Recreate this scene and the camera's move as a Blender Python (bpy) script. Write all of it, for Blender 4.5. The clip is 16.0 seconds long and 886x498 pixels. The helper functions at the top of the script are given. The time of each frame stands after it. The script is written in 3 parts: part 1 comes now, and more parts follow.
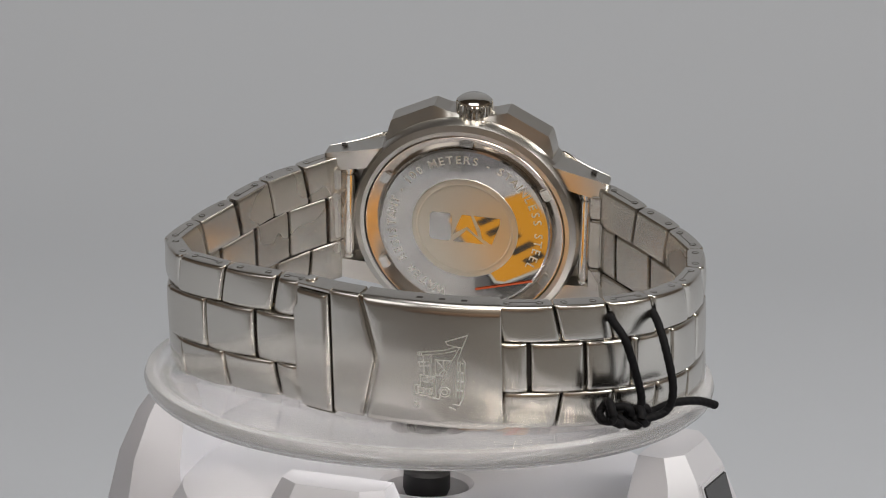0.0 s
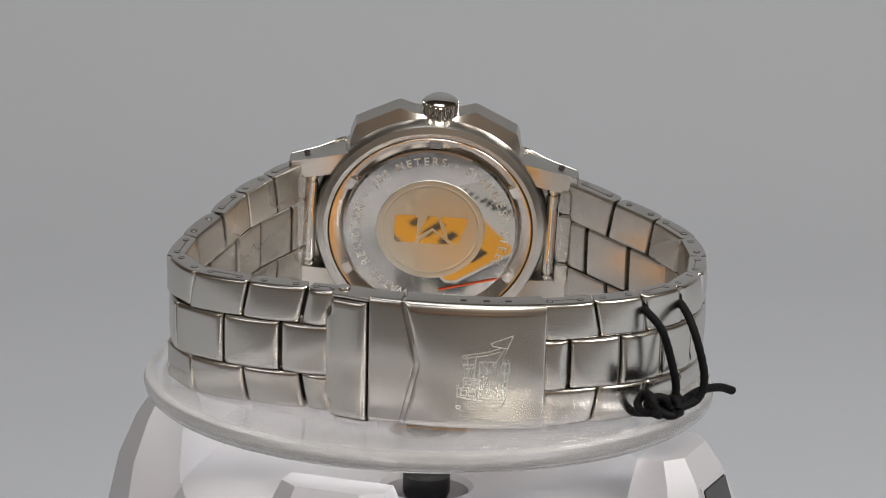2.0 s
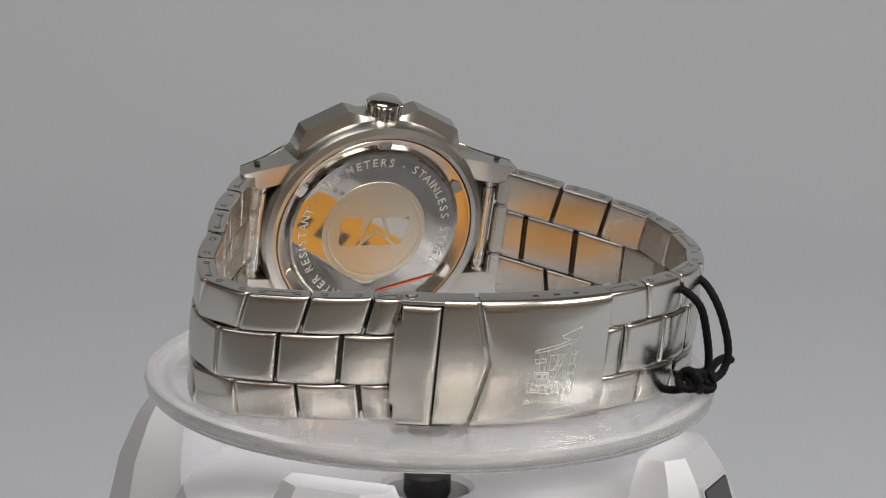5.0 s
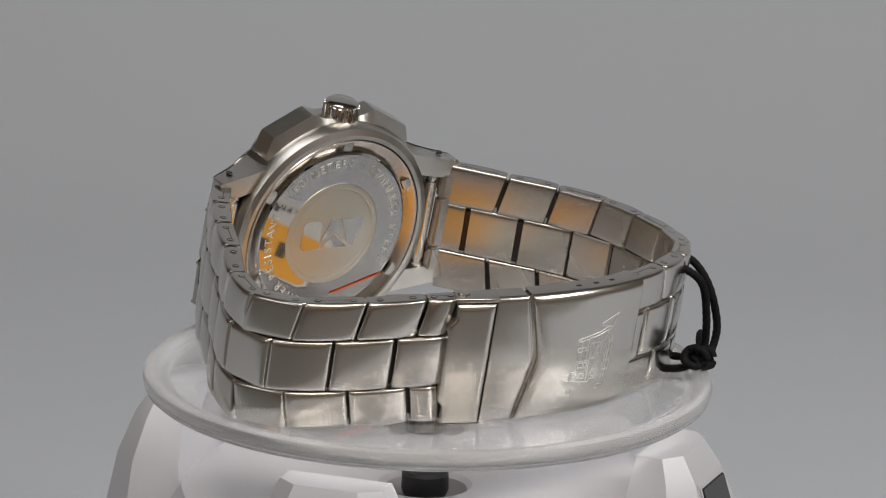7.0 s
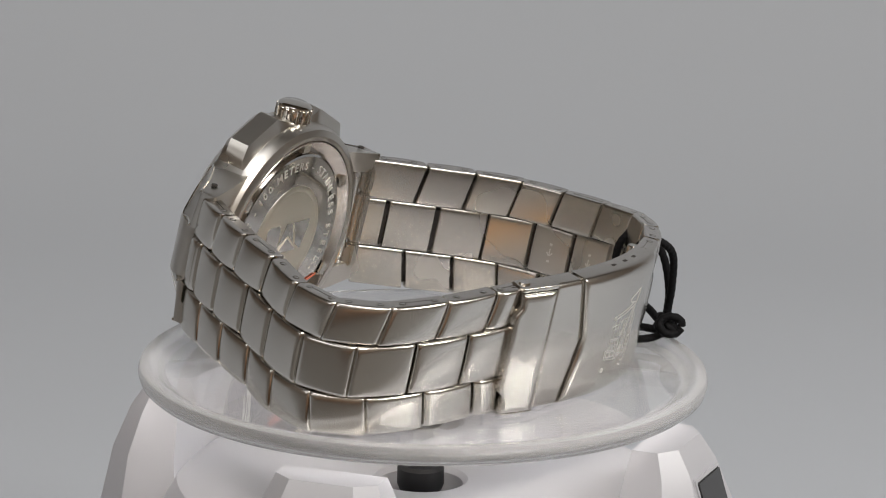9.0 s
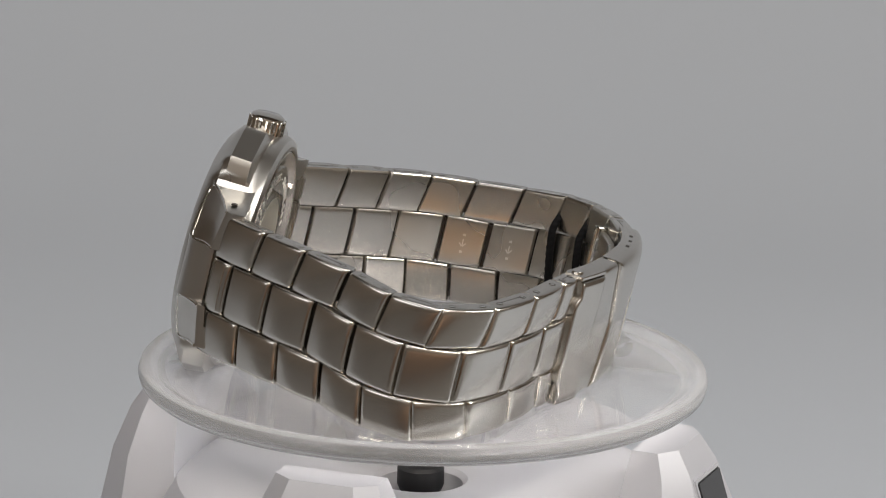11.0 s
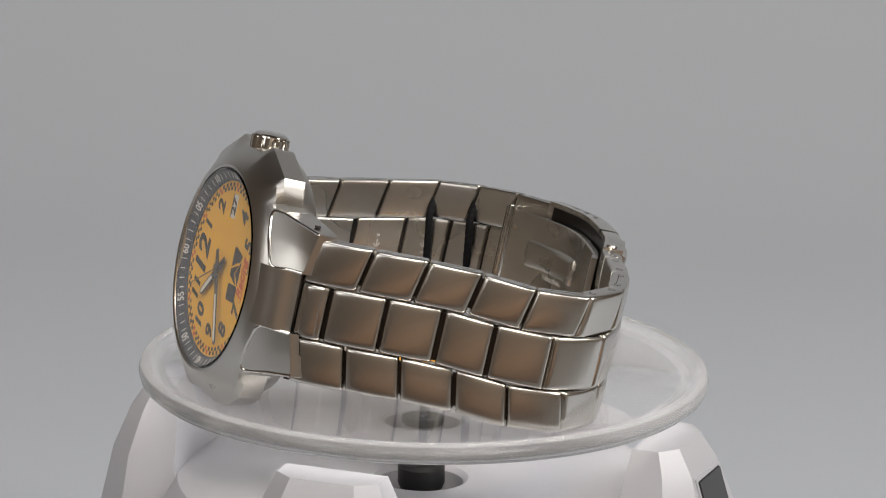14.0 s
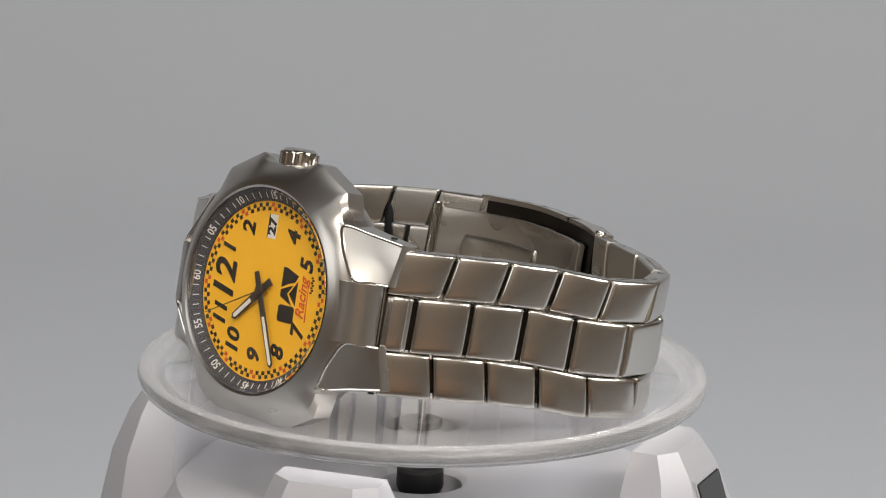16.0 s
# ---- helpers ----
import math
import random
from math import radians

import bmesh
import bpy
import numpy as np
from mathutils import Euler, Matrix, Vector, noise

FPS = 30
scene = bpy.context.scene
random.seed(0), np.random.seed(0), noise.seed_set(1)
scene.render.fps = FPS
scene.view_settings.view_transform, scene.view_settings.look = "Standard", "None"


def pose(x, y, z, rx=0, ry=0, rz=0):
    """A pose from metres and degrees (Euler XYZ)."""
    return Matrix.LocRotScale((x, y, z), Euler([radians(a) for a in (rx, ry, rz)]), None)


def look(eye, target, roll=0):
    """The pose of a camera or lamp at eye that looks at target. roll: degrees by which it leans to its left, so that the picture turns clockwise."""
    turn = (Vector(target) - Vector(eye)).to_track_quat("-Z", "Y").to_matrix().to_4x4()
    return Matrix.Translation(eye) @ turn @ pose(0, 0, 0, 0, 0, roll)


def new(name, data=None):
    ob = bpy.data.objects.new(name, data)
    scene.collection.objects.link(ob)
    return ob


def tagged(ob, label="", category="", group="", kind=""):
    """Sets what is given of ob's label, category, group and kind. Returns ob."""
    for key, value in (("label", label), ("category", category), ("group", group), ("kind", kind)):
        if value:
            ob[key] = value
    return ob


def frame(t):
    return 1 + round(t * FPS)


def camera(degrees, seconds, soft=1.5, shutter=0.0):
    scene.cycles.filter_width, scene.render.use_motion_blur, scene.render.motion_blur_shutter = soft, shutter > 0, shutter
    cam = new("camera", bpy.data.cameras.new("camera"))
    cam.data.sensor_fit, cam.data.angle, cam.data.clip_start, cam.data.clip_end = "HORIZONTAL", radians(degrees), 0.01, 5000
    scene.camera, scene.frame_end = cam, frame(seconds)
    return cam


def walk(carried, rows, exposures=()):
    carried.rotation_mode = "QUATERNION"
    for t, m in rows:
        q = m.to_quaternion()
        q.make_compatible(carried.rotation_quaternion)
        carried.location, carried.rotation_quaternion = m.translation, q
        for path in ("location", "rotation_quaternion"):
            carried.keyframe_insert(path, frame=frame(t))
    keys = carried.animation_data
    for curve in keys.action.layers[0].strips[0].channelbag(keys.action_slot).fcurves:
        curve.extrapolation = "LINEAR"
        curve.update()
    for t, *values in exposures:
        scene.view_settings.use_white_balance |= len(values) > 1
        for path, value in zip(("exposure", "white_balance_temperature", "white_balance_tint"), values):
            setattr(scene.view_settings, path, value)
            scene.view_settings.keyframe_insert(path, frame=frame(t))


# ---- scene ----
cam = camera(12.572, 16.0, soft=1.0)
PATH = [
    (0.0, look((0.00256, -0.61498, 0.23868), (0.00166, 0.00019, 0.07964), 1.45)),
    (0.5, look((0.00256, -0.61498, 0.23868), (0.00156, 0.00016, 0.07950), 1.45)),
    (1.0, look((0.00256, -0.61498, 0.23868), (0.00163, 0.00016, 0.07951), 1.45)),
    (1.5, look((0.00256, -0.61498, 0.23868), (0.00179, 0.00023, 0.07978), 1.45)),
    (2.0, look((0.00256, -0.61498, 0.23868), (0.00171, 0.00030, 0.08007), 1.45)),
    (2.5, look((0.00256, -0.61498, 0.23868), (0.00164, 0.00033, 0.08017), 1.45)),
    (3.0, look((0.00256, -0.61498, 0.23868), (0.00164, 0.00037, 0.08034), 1.45)),
    (3.5, look((0.00256, -0.61498, 0.23868), (0.00157, 0.00035, 0.08023), 1.45)),
    (4.0, look((0.00256, -0.61498, 0.23868), (0.00154, 0.00035, 0.08023), 1.45)),
    (6.5, look((0.00256, -0.61498, 0.23868), (0.00179, 0.00024, 0.07981), 1.45)),
    (7.0, look((0.00256, -0.61498, 0.23868), (0.00193, 0.00023, 0.07978), 1.45)),
    (7.5, look((0.00256, -0.61498, 0.23868), (0.00217, 0.00020, 0.07965), 1.45)),
    (8.0, look((0.00256, -0.61498, 0.23868), (0.00242, 0.00010, 0.07929), 1.45)),
    (8.5, look((0.00256, -0.61498, 0.23868), (0.00236, 0.00003, 0.07903), 1.45)),
    (9.0, look((0.00256, -0.61498, 0.23868), (0.00267, 0.00001, 0.07893), 1.45)),
    (11.5, look((0.00256, -0.61498, 0.23868), (0.00266, 0.00002, 0.07897), 1.45)),
    (12.0, look((0.00256, -0.61498, 0.23868), (0.00257, -0.00003, 0.07880), 1.45)),
    (12.5, look((0.00256, -0.61498, 0.23868), (0.00247, -0.00002, 0.07883), 1.45)),
    (13.0, look((0.00256, -0.61498, 0.23868), (0.00229, -0.00000, 0.07889), 1.45)),
    (13.5, look((0.00256, -0.61498, 0.23868), (0.00229, -0.00001, 0.07886), 1.45)),
    (14.0, look((0.00256, -0.61498, 0.23868), (0.00257, -0.00004, 0.07874), 1.45)),
    (14.5, look((0.00256, -0.61498, 0.23868), (0.00260, -0.00002, 0.07884), 1.45)),
    (15.0, look((0.00256, -0.61498, 0.23868), (0.00256, 0.00000, 0.07890), 1.45)),
    (15.5, look((0.00256, -0.61498, 0.23868), (0.00273, 0.00003, 0.07900), 1.45)),
    (16.0, look((0.00256, -0.61498, 0.23868), (0.00276, 0.00008, 0.07921), 1.45)),
]
walk(cam, PATH, [(0.0, -0.14), (0.5, -0.14), (1.0, -0.38), (1.5, -0.24), (2.0, -0.16), (4.0, -0.14), (6.5, -0.39), (7.0, -0.39), (7.5, -0.18), (8.0, -0.18), (9.0, -0.18), (11.5, -0.14), (16.0, -0.12)])

# degrees by which the turntable has turned
TURN = [(0.0, -12.09), (0.5, -9.10), (1.0, -6.01), (1.5, -3.03), (2.0, 0.00), (2.5, 3.23), (3.0, 6.43), (3.5, 9.93), (4.0, 13.47), (6.5, 32.57), (7.0, 36.78), (7.5, 41.48), (8.0, 47.67), (8.5, 52.40), (9.0, 57.71), (11.5, 85.00), (12.0, 90.23), (12.5, 95.62), (13.0, 101.10), (13.5, 106.70), (14.0, 112.29), (14.5, 117.72), (15.0, 123.00), (15.5, 128.32), (16.0, 133.61)]
# the watch and the plate turn; angles are degrees about the upright axis
PLATE_TOP = 60.0          # millimetres above the table


# ---- world and light ----
world = bpy.data.worlds.new("room_air")
scene.world = world
world.use_nodes = True
world.node_tree.nodes["Background"].inputs[0].default_value = (0.5, 0.45, 0.4, 1)
world.node_tree.nodes["Background"].inputs[1].default_value = 0.02


def area_lamp(name, at, target, width, height, watts, colour):
    lamp = bpy.data.lights.new(name, "AREA")
    lamp.shape, lamp.size, lamp.size_y, lamp.energy, lamp.color = "RECTANGLE", width, height, watts, colour
    ob = new(name, lamp)
    ob.matrix_world = look(at, target)
    return ob


area_lamp("softbox_overhead", (-0.04, -0.16, 0.80), (0.0, 0.36, 0.22), 0.46, 0.36, 1.48, (1.0, 0.995, 1.0))
area_lamp("lamp_side", (0.38, -0.20, 0.37), (-0.04, -0.06, 0.03), 0.18, 0.18, 1.75, (1.0, 0.985, 0.96))
area_lamp("lamp_front", (-0.15, -0.60, 0.56), (0.0, 0.0, 0.05), 0.15, 0.15, 0.22, (1.0, 0.99, 0.98))
area_lamp("softbox_far_side", (-0.48, -0.46, 0.46), (0.0, 0.0, 0.07), 0.34, 0.34, 0.7, (1.0, 0.99, 0.98))
area_lamp("room_ceiling_lamp", (0.4, -1.5, 2.1), (0.4, -1.5, 0.0), 0.9, 0.9, 38, (1.0, 0.92, 0.82))


# ---- materials ----
def material(name):
    m = bpy.data.materials.new(name)
    m.use_nodes = True
    nodes, links = m.node_tree.nodes, m.node_tree.links
    return m, nodes, links, nodes["Principled BSDF"]


def noise_node(nodes, links, scale, detail=4.0, stretch=None, coords="Object"):
    tc = nodes.new("ShaderNodeTexCoord")
    mp = nodes.new("ShaderNodeMapping")
    links.new(tc.outputs[coords], mp.inputs["Vector"])
    if stretch:
        mp.inputs["Scale"].default_value = stretch
    n = nodes.new("ShaderNodeTexNoise")
    n.inputs["Scale"].default_value, n.inputs["Detail"].default_value = scale, detail
    links.new(mp.outputs["Vector"], n.inputs["Vector"])
    return n


def ramp(nodes, links, source, a, b, lo=0.3, hi=0.7):
    r = nodes.new("ShaderNodeMapRange")
    r.inputs["From Min"].default_value, r.inputs["From Max"].default_value = lo, hi
    r.inputs["To Min"].default_value, r.inputs["To Max"].default_value = a, b
    links.new(source, r.inputs["Value"])
    return r


def mix_colour(nodes, links, factor, a, b):
    mx = nodes.new("ShaderNodeMix")
    mx.data_type = "RGBA"
    mx.inputs["A"].default_value, mx.inputs["B"].default_value = (*a, 1), (*b, 1)
    links.new(factor, mx.inputs["Factor"])
    return mx


def steel(name, colour, rough, rough2, grain=0.0, stretch=(5200, 5200, 90)):
    """Steel: fine brushed grain running across the bracelet, faint large smudges."""
    m, nodes, links, bsdf = material(name)
    bsdf.inputs["Metallic"].default_value = 1.0
    smudge = noise_node(nodes, links, 60, 2)
    g = noise_node(nodes, links, 1.0, 3, stretch)
    mx = mix_colour(nodes, links, g.outputs["Fac"], [c * (1 - 0.5 * grain) for c in colour], colour)
    links.new(mx.outputs["Result"], bsdf.inputs["Base Color"])
    streak = nodes.new("ShaderNodeMath")
    streak.operation = "MULTIPLY"
    links.new(ramp(nodes, links, smudge.outputs["Fac"], rough, rough2).outputs["Result"], streak.inputs[0])
    links.new(ramp(nodes, links, g.outputs["Fac"], 1 - grain, 1 + grain).outputs["Result"], streak.inputs[1])
    links.new(streak.outputs["Value"], bsdf.inputs["Roughness"])
    return m


def plain(name, colour, rough, metal=0.0, vary=0.06, scale=300, bump=0.0, coat=0.0, spec=0.5):
    m, nodes, links, bsdf = material(name)
    n = noise_node(nodes, links, scale, 4)
    mx = mix_colour(nodes, links, n.outputs["Fac"], [c * (1 - vary) for c in colour], [min(1, c * (1 + vary)) for c in colour])
    links.new(mx.outputs["Result"], bsdf.inputs["Base Color"])
    bsdf.inputs["Roughness"].default_value, bsdf.inputs["Metallic"].default_value = rough, metal
    bsdf.inputs["Coat Weight"].default_value = coat
    bsdf.inputs["Specular IOR Level"].default_value = spec
    if bump:
        b = nodes.new("ShaderNodeBump")
        b.inputs["Strength"].default_value, b.inputs["Distance"].default_value = bump, 0.0001
        links.new(n.outputs["Fac"], b.inputs["Height"])
        links.new(b.outputs["Normal"], bsdf.inputs["Normal"])
    return m


BRUSHED = steel("brushed_steel", (0.62, 0.595, 0.555), 0.22, 0.245, 0.02)
CASE_STEEL = steel("case_steel", (0.60, 0.58, 0.545), 0.27, 0.31)
POLISHED = steel("polished_steel", (0.66, 0.64, 0.60), 0.08, 0.12)
INNER = steel("satin_inner_steel", (0.56, 0.535, 0.49), 0.25, 0.29)
MIRROR = steel("mirror_steel", (0.53, 0.52, 0.50), 0.03, 0.07)
FROST = steel("frosted_steel", (0.66, 0.64, 0.56), 0.36, 0.42)
# near-black base colour paints in the shade of the bracelet and clasp gaps
GAP_SHADE_STEEL = steel("gap_shade_steel", (0.055, 0.05, 0.047), 0.25, 0.35)
PALE_STEEL = steel("etched_steel", (0.80, 0.79, 0.76), 0.45, 0.55)
ROSE = steel("warm_steel", (0.60, 0.55, 0.50), 0.17, 0.22)
YELLOW = plain("dial_yellow", (0.92, 0.48, 0.02), 0.55, vary=0.02)
BLACK = plain("dial_black", (0.022, 0.018, 0.016), 0.5)
RING_GREY = plain("ring_charcoal", (0.045, 0.045, 0.05), 0.45)
WHITE = plain("print_white", (0.75, 0.74, 0.70), 0.55)
RED = plain("print_red", (0.62, 0.09, 0.02), 0.5)
LUME = plain("pale_lume", (0.80, 0.78, 0.70), 0.6)
NEEDLE = plain("needle_grey", (0.10, 0.085, 0.07), 0.35, 0.6)
CORD = plain("black_cord", (0.004, 0.004, 0.005), 0.7, vary=0.4, scale=2500, bump=0.7, spec=0.18)
PLASTIC = plain("white_plastic", (0.47, 0.47, 0.50), 0.34, vary=0.015, scale=60)
KNOB = plain("black_rubber", (0.010, 0.010, 0.011), 0.5, vary=0.2, scale=700, bump=0.2)
PANEL = plain("dark_panel", (0.035, 0.035, 0.038), 0.22, vary=0.2, coat=0.5)
CARD = plain("tag_white", (0.66, 0.66, 0.65), 0.6, vary=0.02)
TAG_ORANGE = plain("tag_orange", (0.90, 0.40, 0.012), 0.6, vary=0.03)
TAG_BLACK = plain("tag_black", (0.02, 0.02, 0.02), 0.6)
PAPER = plain("backdrop_paper", (0.453, 0.481, 0.524), 0.9, vary=0.012, scale=9)
CEILING = plain("room_ceiling", (0.40, 0.385, 0.36), 0.95, vary=0.03, scale=20)
ROOM_WALL = plain("room_wall", (0.52, 0.46, 0.40), 0.9, vary=0.1, scale=3)
TABLE = plain("table_grey", (0.13, 0.125, 0.12), 0.5, vary=0.25, scale=14)
TRAY = plain("brown_wood", (0.30, 0.17, 0.095), 0.5, vary=0.25, scale=14)
ROOM_FLOOR = plain("room_floor", (0.16, 0.10, 0.06), 0.6, vary=0.2, scale=4)


def clear_plastic(name, clear, lo, hi):
    m, nodes, links, bsdf = material(name)
    n = noise_node(nodes, links, 120, 4)
    bsdf.inputs["Base Color"].default_value = (0.93, 0.93, 0.94, 1)
    links.new(ramp(nodes, links, n.outputs["Fac"], lo, hi).outputs["Result"], bsdf.inputs["Roughness"])
    bsdf.inputs["Transmission Weight"].default_value = clear
    bsdf.inputs["IOR"].default_value = 1.46
    return m


def crystal_glass():
    m, nodes, links, bsdf = material("crystal_glass")
    bsdf.inputs["Base Color"].default_value = (1, 1, 1, 1)
    bsdf.inputs["Roughness"].default_value = 0.01
    bsdf.inputs["Transmission Weight"].default_value = 1.0
    bsdf.inputs["IOR"].default_value = 1.45
    return m


ACRYLIC = clear_plastic("clear_acrylic", 0.91, 0.025, 0.035)
MILKY = clear_plastic("milky_acrylic", 0.82, 0.25, 0.27)
GLASS = crystal_glass()


# ---- mesh helpers (millimetres) ----
def part(name, bm, mat, parent, label="", drop=0.0, sharp=35, scale=0.001):
    """Links a bmesh in millimetres as one mesh object; drop: height of the parent's origin."""
    for v in bm.verts:
        v.co = Vector((v.co.x, v.co.y, v.co.z - drop)) * scale
    bmesh.ops.recalc_face_normals(bm, faces=bm.faces[:])
    me = bpy.data.meshes.new(name)
    bm.to_mesh(me)
    bm.free()
    for p in me.polygons:
        p.use_smooth = True
    me.set_sharp_from_angle(angle=radians(sharp))
    for one in (mat if isinstance(mat, (list, tuple)) else [mat]):
        me.materials.append(one)
    ob = new(name, me)
    if parent:
        ob.parent = parent
    if label:
        ob["label"] = label
    return ob


def grid_solid(rows_a, rows_b):
    """A closed shell between two grids of points of one size."""
    bm = bmesh.new()
    n, m = len(rows_a), len(rows_a[0])
    A = [[bm.verts.new(p) for p in r] for r in rows_a]
    B = [[bm.verts.new(p) for p in r] for r in rows_b]
    for i in range(n - 1):
        for j in range(m - 1):
            bm.faces.new((A[i][j], A[i][j + 1], A[i + 1][j + 1], A[i + 1][j]))
            bm.faces.new((B[i][j], B[i + 1][j], B[i + 1][j + 1], B[i][j + 1]))
    for j in range(m - 1):
        bm.faces.new((A[0][j], B[0][j], B[0][j + 1], A[0][j + 1]))
        bm.faces.new((A[-1][j], A[-1][j + 1], B[-1][j + 1], B[-1][j]))
    for i in range(n - 1):
        bm.faces.new((A[i][0], A[i + 1][0], B[i + 1][0], B[i][0]))
        bm.faces.new((A[i][-1], B[i][-1], B[i + 1][-1], A[i + 1][-1]))
    return bm


def bevel(bm, width, segments=2, angle=30, slot=-1):
    edges = [e for e in bm.edges if len(e.link_faces) == 2 and e.calc_face_angle(0) > radians(angle)]
    bmesh.ops.bevel(bm, geom=edges, offset=width, segments=segments, affect="EDGES", clamp_overlap=True, material=slot)
    return bm


def block(m, l, t, w, width=0.3, segments=2):
    bm = bmesh.new()
    bmesh.ops.create_cube(bm, size=1, matrix=Matrix.Diagonal((l, t, w, 1)))
    bevel(bm, width, segments)
    bm.transform(m)
    return bm


def lathe(profile, n=96, m=None, closed=False):
    """Turns a profile of (radius, height) about z."""
    bm = bmesh.new()
    rings = []
    for r, h in profile:
        if r < 1e-6:
            rings.append([bm.verts.new((0, 0, h))] * n)
        else:
            rings.append([bm.verts.new((r * math.cos(2 * math.pi * i / n), r * math.sin(2 * math.pi * i / n), h)) for i in range(n)])
    pairs = list(zip(rings, rings[1:])) + ([(rings[-1], rings[0])] if closed else [])
    for a, b in pairs:
        for i in range(n):
            q = []
            for v in (a[i], a[(i + 1) % n], b[(i + 1) % n], b[i]):
                if v not in q:
                    q.append(v)
            if len(q) > 2:
                bm.faces.new(q)
    if m:
        bm.transform(m)
    return bm


def tube(points, radius, n=8, m=None, braid=0.0):
    """A round cord or wire through points."""
    bm = bmesh.new()
    pts = [Vector(p) for p in points]
    rings, side = [], None
    for i, p in enumerate(pts):
        d = (pts[min(i + 1, len(pts) - 1)] - pts[max(i - 1, 0)]).normalized()
        if side is None:
            side = d.orthogonal().normalized()
        side = (side - d * side.dot(d)).normalized()
        up = d.cross(side)
        rings.append([bm.verts.new(p + radius * (1 + braid * math.sin(2.1 * i) * math.cos(4 * math.pi * k / n + 1.0 * i)) * (math.cos(2 * math.pi * k / n) * side + math.sin(2 * math.pi * k / n) * up)) for k in range(n)])
    for a, b in zip(rings, rings[1:]):
        for k in range(n):
            bm.faces.new((a[k], a[(k + 1) % n], b[(k + 1) % n], b[k]))
    bm.faces.new(rings[0][::-1])
    bm.faces.new(rings[-1])
    if m:
        bm.transform(m)
    return bm


def catmull(points, per=10):
    pts = [np.array(p, float) for p in points]
    pts = [2 * pts[0] - pts[1]] + pts + [2 * pts[-1] - pts[-2]]
    out = []
    for i in range(1, len(pts) - 2):
        p0, p1, p2, p3 = pts[i - 1:i + 3]
        for k in range(per):
            t = k / per
            out.append(0.5 * (2 * p1 + (p2 - p0) * t + (2 * p0 - 5 * p1 + 4 * p2 - p3) * t * t + (3 * p1 - p0 - 3 * p2 + p3) * t ** 3))
    out.append(pts[-2])
    return out


def glyphs(text, size, m, depth=0.06, shear=0.0, stretch=1.0, bold=0.0):
    """Letters in the built-in font as a bmesh, centred, in the plane of m; +z of m is out of the surface."""
    cu = bpy.data.curves.new("writing", "FONT")
    cu.body, cu.size, cu.align_x, cu.align_y, cu.extrude, cu.shear, cu.offset = text, size, "CENTER", "CENTER", depth, shear, bold
    cu.resolution_u = 3
    ob = bpy.data.objects.new("writing", cu)
    scene.collection.objects.link(ob)
    me = bpy.data.meshes.new_from_object(ob)
    bm = bmesh.new()
    bm.from_mesh(me)
    bpy.data.objects.remove(ob)
    bpy.data.meshes.remove(me)
    bpy.data.curves.remove(cu)
    bm.transform(m @ Matrix.Diagonal((stretch, 1, 1, 1)))
    return bm


def join(*bms):
    """All bmeshes in one."""
    out = bmesh.new()
    for b in bms:
        me = bpy.data.meshes.new("joined")
        b.to_mesh(me)
        out.from_mesh(me)
        bpy.data.meshes.remove(me)
        b.free()
    return out


def bar(m, l, w, t=0.12):
    """A thin printed or cut bar."""
    bm = bmesh.new()
    bmesh.ops.create_cube(bm, size=1, matrix=Matrix.Diagonal((l, w, t, 1)))
    bm.transform(m)
    return bm


def prism(poly, h0, h1, m=None):
    """A flat polygon with thickness."""
    bm = bmesh.new()
    a = [bm.verts.new((x, y, h0)) for x, y in poly]
    b = [bm.verts.new((x, y, h1)) for x, y in poly]
    bm.faces.new(a[::-1])
    bm.faces.new(b)
    n = len(poly)
    for i in range(n):
        bm.faces.new((a[i], a[(i + 1) % n], b[(i + 1) % n], b[i]))
    if m:
        bm.transform(m)
    return bm


